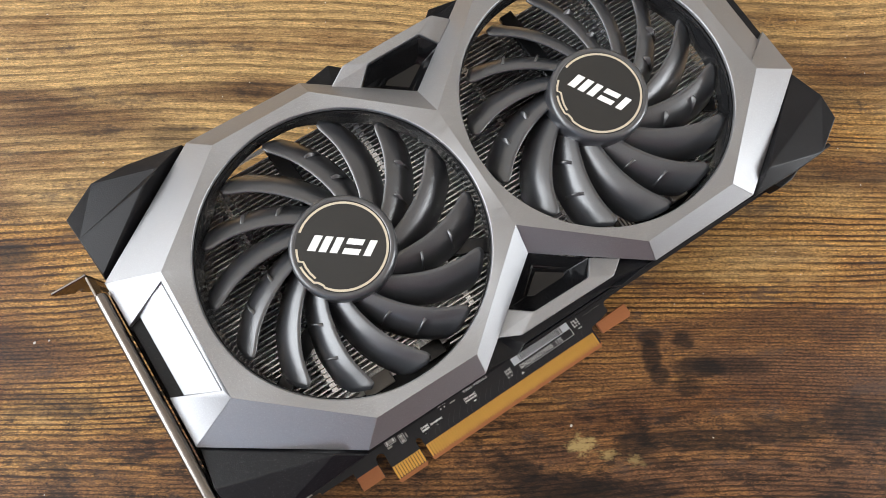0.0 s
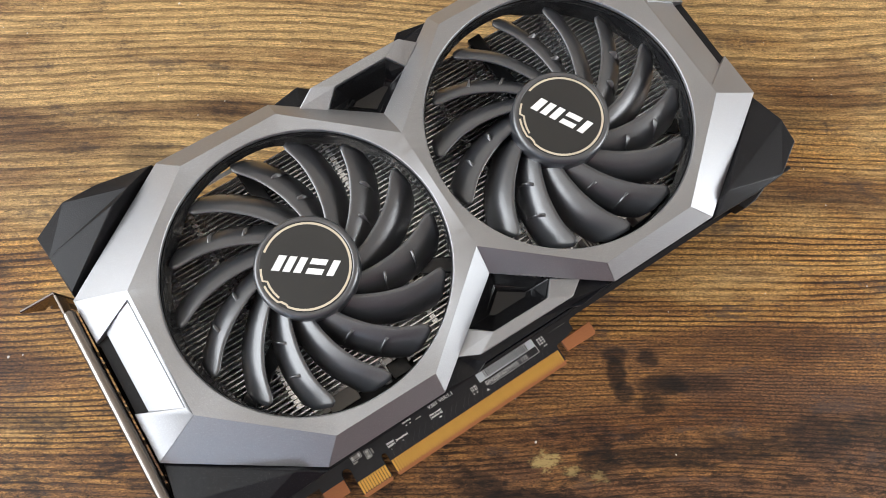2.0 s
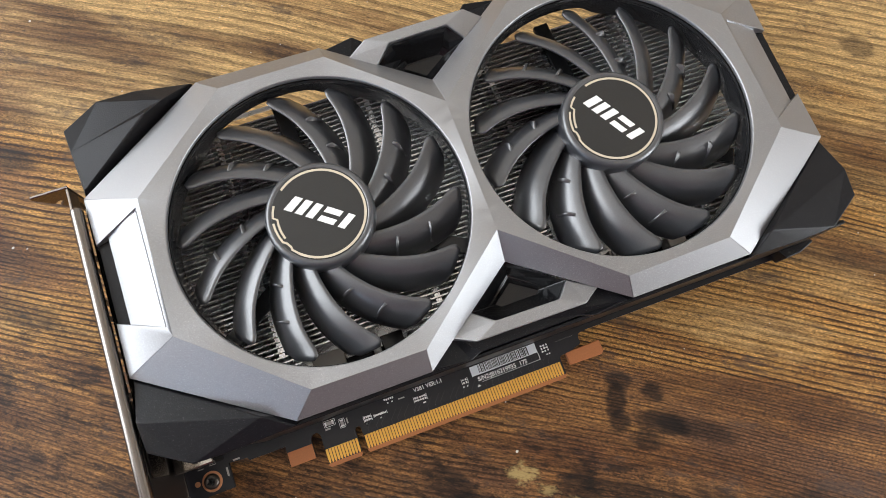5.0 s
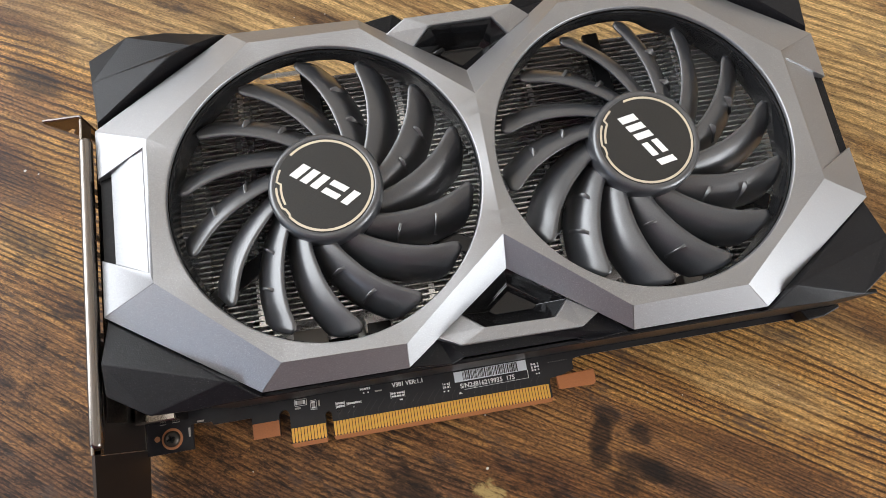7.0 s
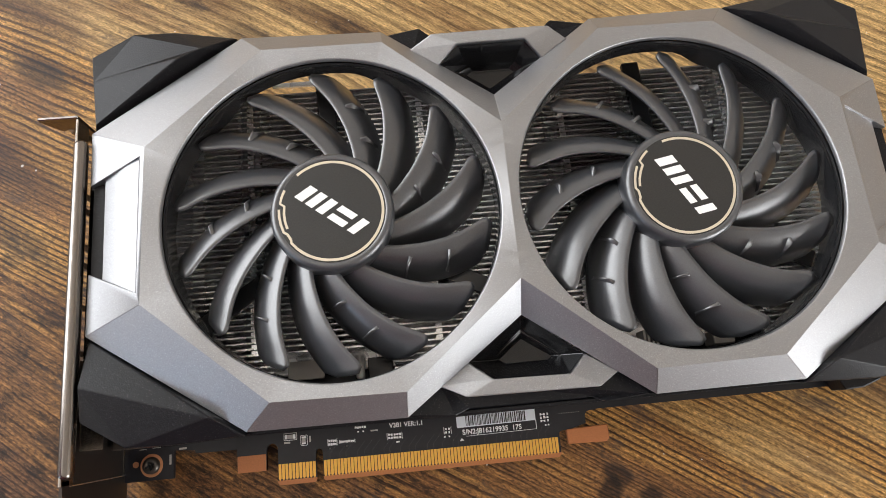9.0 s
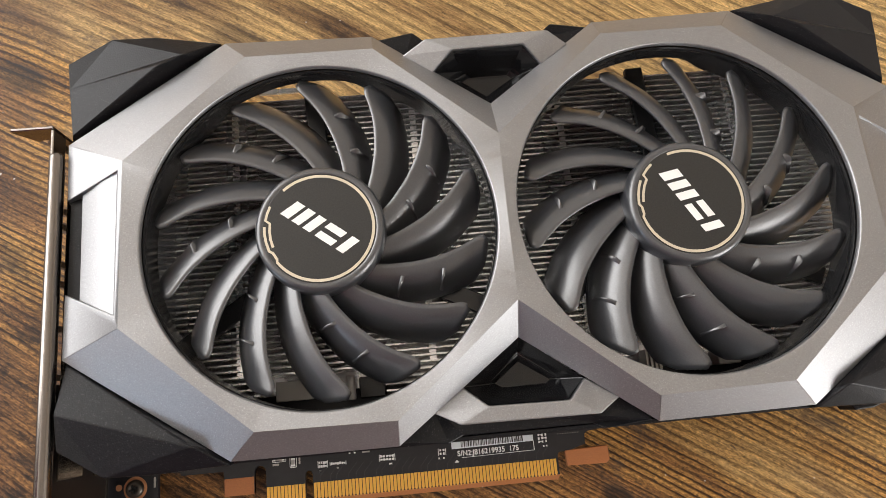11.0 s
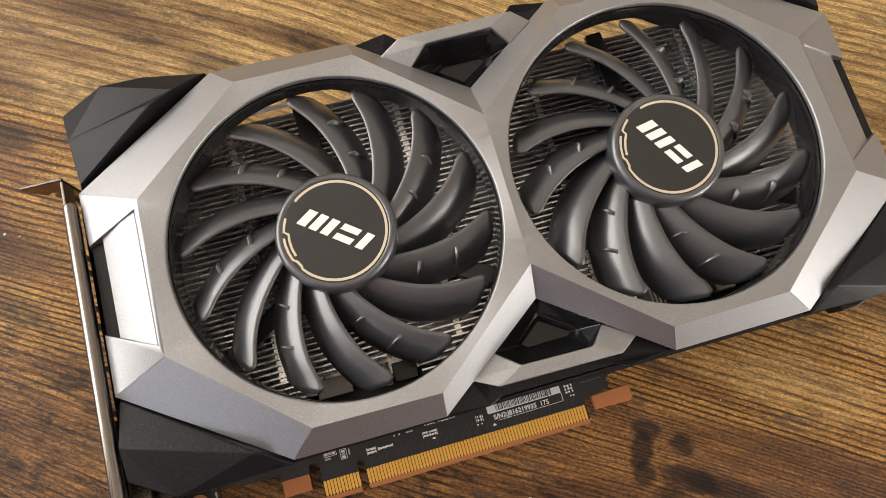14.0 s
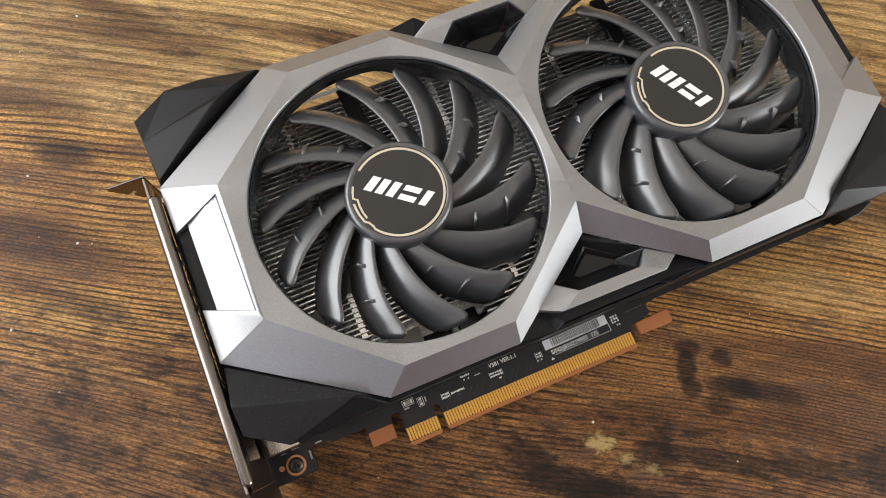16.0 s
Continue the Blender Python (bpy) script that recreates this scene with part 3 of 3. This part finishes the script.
def fan(centre, phase, turn):
    """Hub with sticker and fourteen blades, every second one with ticks. turn: the sticker's."""
    cx, cy = centre
    hub = part("fan", lathe([(14.2, 44.95), (14.5, 45.15), (15.2, 45.1), (15.95, 44.6), (16.3, 43.6), (16.4, 42.0), (16.4, 28.0), (0, 28.0)]), SATIN, card, "black plastic fan with fourteen curved blades", True)
    hub.location = (cx * MM, cy * MM, 0)
    disc = part("sticker", lathe([(0, 45.0), (14.0, 45.0), (14.3, 44.9)]), STICKER, hub, "round matt black hub sticker")
    lines = [
        [polar(13.49, a) for a in range(-134, 133, 3)],
        [polar(13.65, 152), polar(13.65, 160), polar(13.65, 168), polar(12.41, 171), polar(12.41, 180), polar(12.41, 190), polar(12.41, 200)],
        [polar(13.75, 175), polar(13.70, 183), polar(13.65, 192), polar(13.65, 202), polar(13.03, 206), polar(13.03, 214), polar(13.49, 217), polar(13.49, 226)],
    ]
    for pts, width in zip(lines, (0.72, 0.66, 0.66)):
        o = part("printed_line", ribbon(pts, width, 45.06), GOLDLINE, hub, "pale gold printed line")
        o.rotation_euler = (0, 0, turn - radians(-37.6))
    shapes = [bar(-8.2, 0.1, 2.5, 5.0), bar(-4.9, 0.1, 2.3, 5.0), bar(-1.6, 0.1, 2.3, 5.0),
              bar(3.8, 1.65, 5.0, 1.9), bar(2.9, -1.45, 5.0, 1.9), bar(8.4, 0.1, 2.2, 5.0)]
    for s in shapes:
        bm = bmesh.new()
        bm.faces.new([bm.verts.new((x, y, 45.07)) for x, y in s])
        o = part("printed_bar", bm, WHITE, hub, "white printed bar")
        o.rotation_euler = (0, 0, turn)
    for i in range(14):
        o = again("blade", BLADES[i % 2], (0, 0, 0), radians(phase + 360 / 14 * i), hub)
    return hub


BLADES = []
for ticks in (True, False):
    o = part("blade", blade_mesh(ticks), SATIN, None, "", True)
    BLADES.append(o)
fan((11.1, 69.1), 98.6, radians(-37.6))
fan((106.2, 68.5), 90.7, radians(-59.8))
for o in BLADES:
    bpy.data.objects.remove(o)

# round black ducts in which the fans stand
for cx, cy in FANS:
    o = part("fan_duct", lathe([(44.35, 43.3), (44.15, 42.8), (44.1, 41.6), (45.4, 41.6), (45.4, 42.6)], 120), DUCT, card, "round black fan duct", True)
    o.location = (cx * MM, cy * MM, 0)

for cx, cy in FANS:
    bm = bmesh.new()
    rows = []
    for a in range(0, 360, 4):
        gap = min(1.0, max(0.0, (32 - abs(a - 100)) / 12.0))
        foot = 34.0 + 3.8 * gap * gap * (3 - 2 * gap)
        rows.append([bm.verts.new((*polar(r, a), z)) for r, z in ((44.2, 43.0), (44.3, foot), (45.8, foot), (45.8, 43.0))])
    for p, q in zip(rows, rows[1:] + rows[:1]):
        for i in range(4):
            bm.faces.new((p[i], p[(i + 1) % 4], q[(i + 1) % 4], q[i]))
    o = part("duct_wall", bm, DUCT, card, "deep glossy black wall of the fan duct", True)
    o.data.set_sharp_from_angle(angle=radians(40))
    o.location = (cx * MM, cy * MM, 0)

# ---------------------------------------------------------------- cooler
cooler = part("heatsink_base", box(-34, 30, 7.5, 150, 100, 11.0), FIN, card, "dark metal heatsink base")


def fin_mesh(x0, x1):
    """One upright sheet with a narrow folded edge."""
    bm = bmesh.new()
    profile = [(-0.14, 11.0), (-0.14, 27.0), (0.30, 27.0), (0.30, 26.8), (0.0, 26.6), (0.0, 11.0)]
    ends = [[bm.verts.new((x, y, z)) for y, z in profile] for x in (x0, x1)]
    for i in range(len(profile)):
        j = (i + 1) % len(profile)
        bm.faces.new((ends[0][i], ends[1][i], ends[1][j], ends[0][j]))
    bm.faces.new(ends[0])
    bm.faces.new(ends[1][::-1])
    return bm


FIRST, PITCH, COUNT, SHORT = 23.0, 1.7, 54, 7
spans = [(-44.0, 163.0), (-44.0, -9.0), (24.0, 90.0), (128.0, 163.0)]
models = [part("fin", fin_mesh(*span), FIN, cooler) for span in spans]
for i in range(COUNT):
    for model in (models[1:] if i < SHORT else models[:1]):
        again("fin", model, (0, FIRST + PITCH * i, 0), 0, cooler)
for model in models:
    bpy.data.objects.remove(model)
# columns of locking tabs between the fins
tab = part("fin_tab", box(-0.9, 0.2, 26.4, 0.9, 1.3, 26.9), FIN, cooler)
for x in (-14.0, 37.0, 80.0, 131.0):
    for i in range(SHORT, COUNT - 1, 1):
        again("fin_tab", tab, (x, FIRST + PITCH * i, 0), 0, cooler)
bpy.data.objects.remove(tab)
part("heatsink_flange", box(-7, 116.0, 25.6, 12, 117.4, 26.4), FIN, cooler, "bright aluminium strip")
# parts of the board that show below the fans
rounded(part("metal_plate", box(-7.5, 28.0, 14.0, 3.0, 33.5, 15.2), CERAMIC, card, "grey metal plate"), 0.2, 1)
bm = lathe([(0, 0), (1.1, 0), (1.3, 0.3), (1.3, 6.4), (1.1, 6.8), (0, 6.8)], 20)
o = part("metal_pin", bm, TIN, card, "bright metal pin", True)
o.location, o.rotation_euler = (13.6 * MM, 33.6 * MM, 16 * MM), (radians(90), 0, 0)
for x in (96.6, 97.8, 99.0, 100.2):
    rounded(part("connector_rib", box(x, 27.0, 14.0, x + 0.8, 33.0, 20.0), CERAMIC, card, "grey connector rib"), 0.1, 1)
rounded(part("connector", box(117.0, 27.0, 14.0, 123.4, 31.0, 20.5), CERAMIC, card, "grey fan connector"), 0.3, 1)
rounded(part("connector", box(15.5, 27.0, 8.0, 23.0, 33.0, 12.0), DUCT, card, "black board component"), 0.3, 1)
# motor struts across each duct
for cx, cy in FANS:
    for a in (93, 213, 333):
        bm = box(10, -2.6, 27.6, 46, 2.6, 29.6)
        o = rounded(part("strut", bm, DUCT, card, "black fan strut"), 0.3, 1)
        o.location, o.rotation_euler = (cx * MM, cy * MM, 0), (0, 0, radians(a))

# ---------------------------------------------------------------- circuit board
TOP = 5.0


def arc(cx, cy, r, a0, a1, n=7):
    return [polar(r, a0 + (a1 - a0) * i / (n - 1), (cx, cy)) for i in range(n)]


outline = [(0.6, -0.7), (70.4, -0.7), (71.2, 0.2), (71.2, 5.4)] + arc(72.2, 5.6, 1.0, 180, 90, 4) + [(74.5, 6.6), (79.8, 8.2), (79.8, 10.2)] + arc(81.2, 10.3, 1.4, 180, 100, 4)
outline += [(84, 12.0), (164.5, 12.0), (164.5, 108), (-44, 108), (-58.6, 108), (-58.6, 3.8), (-43.7, 3.8), (-43.7, 11.6), (-37.5, 11.2), (-37.2, 10.2), (-25.1, 10.2), (-25.1, 3.5), (-16.6, 3.5)]
outline += arc(-14.9, 9.2, 1.7, 180, 0, 9) + [(-13.3, -0.4), (-12.8, -0.9), (-2.6, -0.9), (-2.1, -0.4)] + arc(-1.05, 7.2, 1.05, 180, 0, 7) + [(0.0, -0.2)]
board = part("circuit_board", slab(outline, 3.4, TOP), PCB, card, "black printed circuit board with gold edge contacts")
part("backplate", slab([(-44, 12.6), (169, 12.6), (169, 118), (-44, 118)], 0.0, 3.4), BLACK, card, "black backplate resting on the table")
# bare laminate at the chamfered edge and on the two lugs
part("edge_chamfer", slab([(0.5, -0.95), (70.5, -0.95), (71.3, 0.2), (71.25, 0.35), (-0.05, 0.35), (-0.05, -0.2)], 3.7, TOP + 0.02), ORANGE, board, "orange bare laminate edge")
part("edge_chamfer", slab([(-12.8, -1.1), (-2.6, -1.1), (-2.05, -0.4), (-2.05, 0.2), (-13.35, 0.2), (-13.35, -0.4)], 3.7, TOP + 0.02), ORANGE, board, "orange bare laminate edge")
rounded(part("locking_lug", slab([(-25.15, 3.35), (-16.6, 3.35), (-16.6, 8.2), (-25.15, 8.2)], 3.3, TOP + 0.06), ORANGE, board, "orange bare laminate lug"), 0.15, 1)
rounded(part("locking_lug", slab([(73.7, 2.5), (85.4, 2.2), (86.4, 3.2), (86.3, 7.2), (73.5, 6.9)], 3.3, TOP + 0.1), ORANGE, board, "orange bare laminate lug"), 0.2, 1)
bm = slab([(-0.40, 0.75), (-0.12, 0.25), (0.12, 0.25), (0.40, 0.75), (0.40, 4.8), (-0.40, 4.8)], TOP, TOP + 0.05)
contact = part("contact", bm, GOLD, board)
contact.location = (0.6 * MM, 0, 0)
for i in range(1, 71):
    again("contact", contact, (0.6 + 0.994 * i, 0, 0), 0, board)
for i in range(11):
    again("contact", contact, (-12.75 + 1.01 * i, 0, 0), 0, board)

# printed label with bars, and lettering
Z1 = TOP + 0.04
part("label_field", slab([(40.5, 10.2), (64.6, 10.4), (64.6, 13.7), (40.5, 13.5)], TOP, Z1), PAPER, board, "white printed barcode field")
rng = random.Random(4)
x = 43.3
while x < 61.5:
    w = rng.choice((0.12, 0.18, 0.25, 0.4))
    part("barcode_bar", slab([(x, 10.6), (x + w, 10.6), (x + w, 13.5), (x, 13.5)], Z1 - 0.01, Z1 + 0.02), STICKER, board)
    x += w + rng.choice((0.14, 0.2, 0.3))
lettering("serial_text", "S/N2:J816219935  17S", 2.05, 42.0, 8.15, Z1 + 0.02, radians(0.3), WHITE, board, 0.98)
lettering("version_text", "V381 VER:1.1", 1.9, 20.2, 12.2, Z1 + 0.02, 0, WHITE, board, 0.98)
part("printed_line", slab([(43.2, 7.55), (64.6, 7.75), (64.6, 7.87), (43.2, 7.67)], TOP, Z1), WHITE, board)
part("printed_line", slab([(64.5, 7.8), (64.7, 7.8), (64.7, 10.4), (64.5, 10.4)], TOP, Z1), WHITE, board)
part("printed_arrow", slab([(41.0, 6.4), (42.4, 6.4), (41.7, 7.2)], TOP, Z1), WHITE, board)


def rect(name, x, y, a, b, mat, rise=0.04):
    """A small flat rectangle on the board, a by b half sizes."""
    return part(name, slab([(x - a, y - b), (x + a, y - b), (x + a, y + b), (x - a, y + b)], TOP, TOP + rise), mat, board)


def solder_array(x, y, columns, rows, step, seed, posts=True):
    """Rows of tiny solder pads, some bridged, between printed end marks."""
    r = random.Random(seed)
    for i in range(columns):
        for k in range(rows):
            px, py = x + (i - (columns - 1) / 2) * step, y + (k - (rows - 1) / 2) * 0.95
            rect("solder_pad", px, py + r.uniform(-0.06, 0.06), r.uniform(0.22, 0.30), r.uniform(0.26, 0.38), WHITE, 0.12)
            if i < columns - 1 and r.random() < 0.55:
                rect("solder_bridge", px + step / 2, py, step / 2, 0.14, WHITE, 0.08)
    if posts:
        for e in (-1, 1):
            rect("printed_line", x + e * (columns * step / 2 + 0.12), y, 0.09, rows * 0.5, WHITE)
    for i in range(2):
        rect("solder_dot", x + r.uniform(-1.4, 1.4), y - rows * 0.5 - 0.75, 0.24, 0.22, WHITE, 0.12)


def printed_outline(x, y, a, b):
    for e in (-1, 1):
        rect("printed_line", x, y + e * b, a, 0.08, WHITE)
        rect("printed_line", x + e * a, y, 0.08, b - 0.08, WHITE)


solder_array(3.0, 9.6, 4, 2, 0.62, 1)
solder_array(7.4, 9.5, 7, 1, 0.62, 11)
solder_array(21.6, 9.7, 5, 2, 0.85, 2)
solder_array(37.6, 9.8, 2, 2, 0.95, 3)
solder_array(67.3, 10.9, 3, 3, 1.05, 4, False)
solder_array(11.5, 13.2, 5, 1, 0.7, 6, False)
for i in range(9):
    rect("solder_dot", 72.0 + 0.75 * i, 11.6, 0.1, 0.1, CERAMIC, 0.06)
for cx, cy, w, h in ((-9.4, 12.4, 2.9, 1.2), (-5.4, 11.0, 1.0, 2.1)):
    rounded(part("chip_capacitor", box(cx - w / 2, cy - h / 2, TOP, cx + w / 2, cy + h / 2, TOP + 0.8), CERAMIC, board, "tiny grey capacitor"), 0.12, 1)
    for e in (-1, 1):
        if w > h:
            rect("solder_cap", cx + e * w * 0.42, cy, 0.3, h / 2 + 0.05, WHITE, 0.85)
        else:
            rect("solder_cap", cx, cy + e * h * 0.42, w / 2 + 0.05, 0.25, WHITE, 0.85)
    printed_outline(cx, cy, w / 2 + 0.45, h / 2 + 0.4)
# small unreadable printing as bars
for x, y, a, b in ((-10.4, 10.7, 0.9, 0.3), (-3.6, 11.2, 0.25, 0.9), (-44.6, 9.2, 0.3, 1.4), (-41.0, 12.0, 1.1, 0.28), (15.6, 11.9, 1.1, 0.22), (-52.6, 12.7, 1.0, 0.1), (-48.6, 12.9, 1.2, 0.1)):
    rect("printed_bar", x, y, a, b, CERAMIC)
# copper traces under the solder mask, running slantwise to the contacts
for i in range(26):
    x = 2.0 + 2.6 * i + 0.5 * math.sin(i * 2.4)
    part("copper_trace", slab([(x, 5.0), (x + 0.16, 5.0), (x + 0.16, 6.4), (x + 2.6, 9.2), (x + 2.4, 9.2), (x, 6.5)], TOP, TOP + 0.02), TRACE, board)
# fixing screw in its copper ring
o = part("screw_ring", lathe([(3.3, TOP + 0.03), (3.2, TOP + 0.08), (2.2, TOP + 0.08)], 32), COPPER, board, "copper screw ring")
o.location = (-50.0 * MM, 8.0 * MM, 0)
o = part("screw", lathe([(2.5, TOP + 0.05), (2.4, TOP + 1.0), (2.0, TOP + 1.5), (1.0, TOP + 1.6), (0.6, TOP + 0.9), (0, TOP + 0.9)], 24), DARKSTEEL, board, "small cross-head screw", True)
o.location = (-50.0 * MM, 8.0 * MM, 0)
for t in (20, 110):
    o = part("screw_slot", box(-1.3, -0.28, TOP + 1.5, 1.3, 0.28, TOP + 1.68), DUCT, board)
    o.location, o.rotation_euler = (-50.0 * MM, 8.0 * MM, 0), (0, 0, radians(t))
o = part("copper_pad", lathe([(0.9, TOP + 0.03), (0, TOP + 0.04)], 20), COPPER, board, "round copper pad")
o.location = (-54.6 * MM, 8.6 * MM, 0)

# ---------------------------------------------------------------- slot bracket
bracket = rounded(part("slot_bracket", box(-58.5, 6.0, 34.0, -57.7, 103.0, 40.2), STEEL, card, "nickel-plated steel slot bracket"), 0.2, 1)
part("bracket_rail", box(-58.5, 6.0, 3.0, -57.7, 103.0, 6.0), STEEL, bracket, "steel lower rail of the bracket")
lip = rounded(part("bracket_lip", box(-59.1, 7.4, 36.6, -55.6, 97.0, 40.6), LIPSTEEL, bracket, "folded steel lip", True), 1.6, 4)
lip.data.set_sharp_from_angle(angle=radians(40))
fl = [(-56.6, 43.0), (-67.6, 43.0), (-67.7, 41.6), (-64.2, 35.0), (-62.0, 36.4), (-61.2, 35.6), (-63.2, 33.4), (-61.6, 29.6), (-60.2, 28.4), (-58.6, 30.0), (-58.0, 29.0), (-59.6, 26.6), (-58.6, 23.0), (-56.6, 21.5)]
bm = bmesh.new()
front = [bm.verts.new((x - 1.1, 103.0, z - 2.3)) for x, z in fl]
back = [bm.verts.new((x - 1.1, 103.9, z - 2.3)) for x, z in fl]
bm.faces.new(front)
bm.faces.new(back[::-1])
for i in range(len(fl)):
    j = (i + 1) % len(fl)
    bm.faces.new((front[i], back[i], back[j], front[j]))
# Flange coloured darker than the plate to stand for its brown reflection.
rounded(part("bracket_flange", bm, LIPSTEEL, bracket, "steel mounting flange with notches"), 0.2, 1)
bm = bmesh.new()
tail = [(7.3, 39.4), (-6.0, 39.0), (-9.0, 36.5), (-13.0, 35.0), (-13.5, 25.5), (-10.0, 22.0), (-13.5, 18.5), (-14.0, 8.0), (-8.0, 4.0), (5.8, 3.0), (5.8, 36.0), (7.3, 36.0)]
sides = [[bm.verts.new((x, y, z)) for y, z in tail] for x in (-58.5, -57.7)]
bm.faces.new(sides[0])
bm.faces.new(sides[1][::-1])
for i in range(len(tail)):
    j = (i + 1) % len(tail)
    bm.faces.new((sides[0][i], sides[1][i], sides[1][j], sides[0][j]))
# Tail and port plate get their dark reflection from the steel's colour.
part("bracket_tail", bm, TAIL, bracket, "notched steel tail of the bracket, dark reflection in its colour")
part("port_plate", box(-58.4, 6.0, 5.0, -57.8, 37.0, 35.0), TAIL, bracket, "solid steel port plate, dark reflection in its colour")
for y in (38.0, 50.3, 62.0, 67.2, 77.5, 81.8, 99.5):
    part("vent_bar", box(-58.4, y, 5.0, -57.8, y + 1.5, 35.0), DARKSTEEL, bracket, "dark bracket vent bar")
part("end_fin", box(-55.9, 14.0, 24.0, -55.5, 97.0, 35.6), STEEL, card, "thin steel end sheet")
rounded(part("video_port", box(-56.4, 13.2, TOP, -44.5, 28.5, 17.0), STEEL, card, "steel video socket shell"), 0.4, 1)
rounded(part("video_port", box(-56.4, 40.0, TOP, -44.5, 56.0, 17.0), STEEL, card, "steel video socket shell"), 0.4, 1)
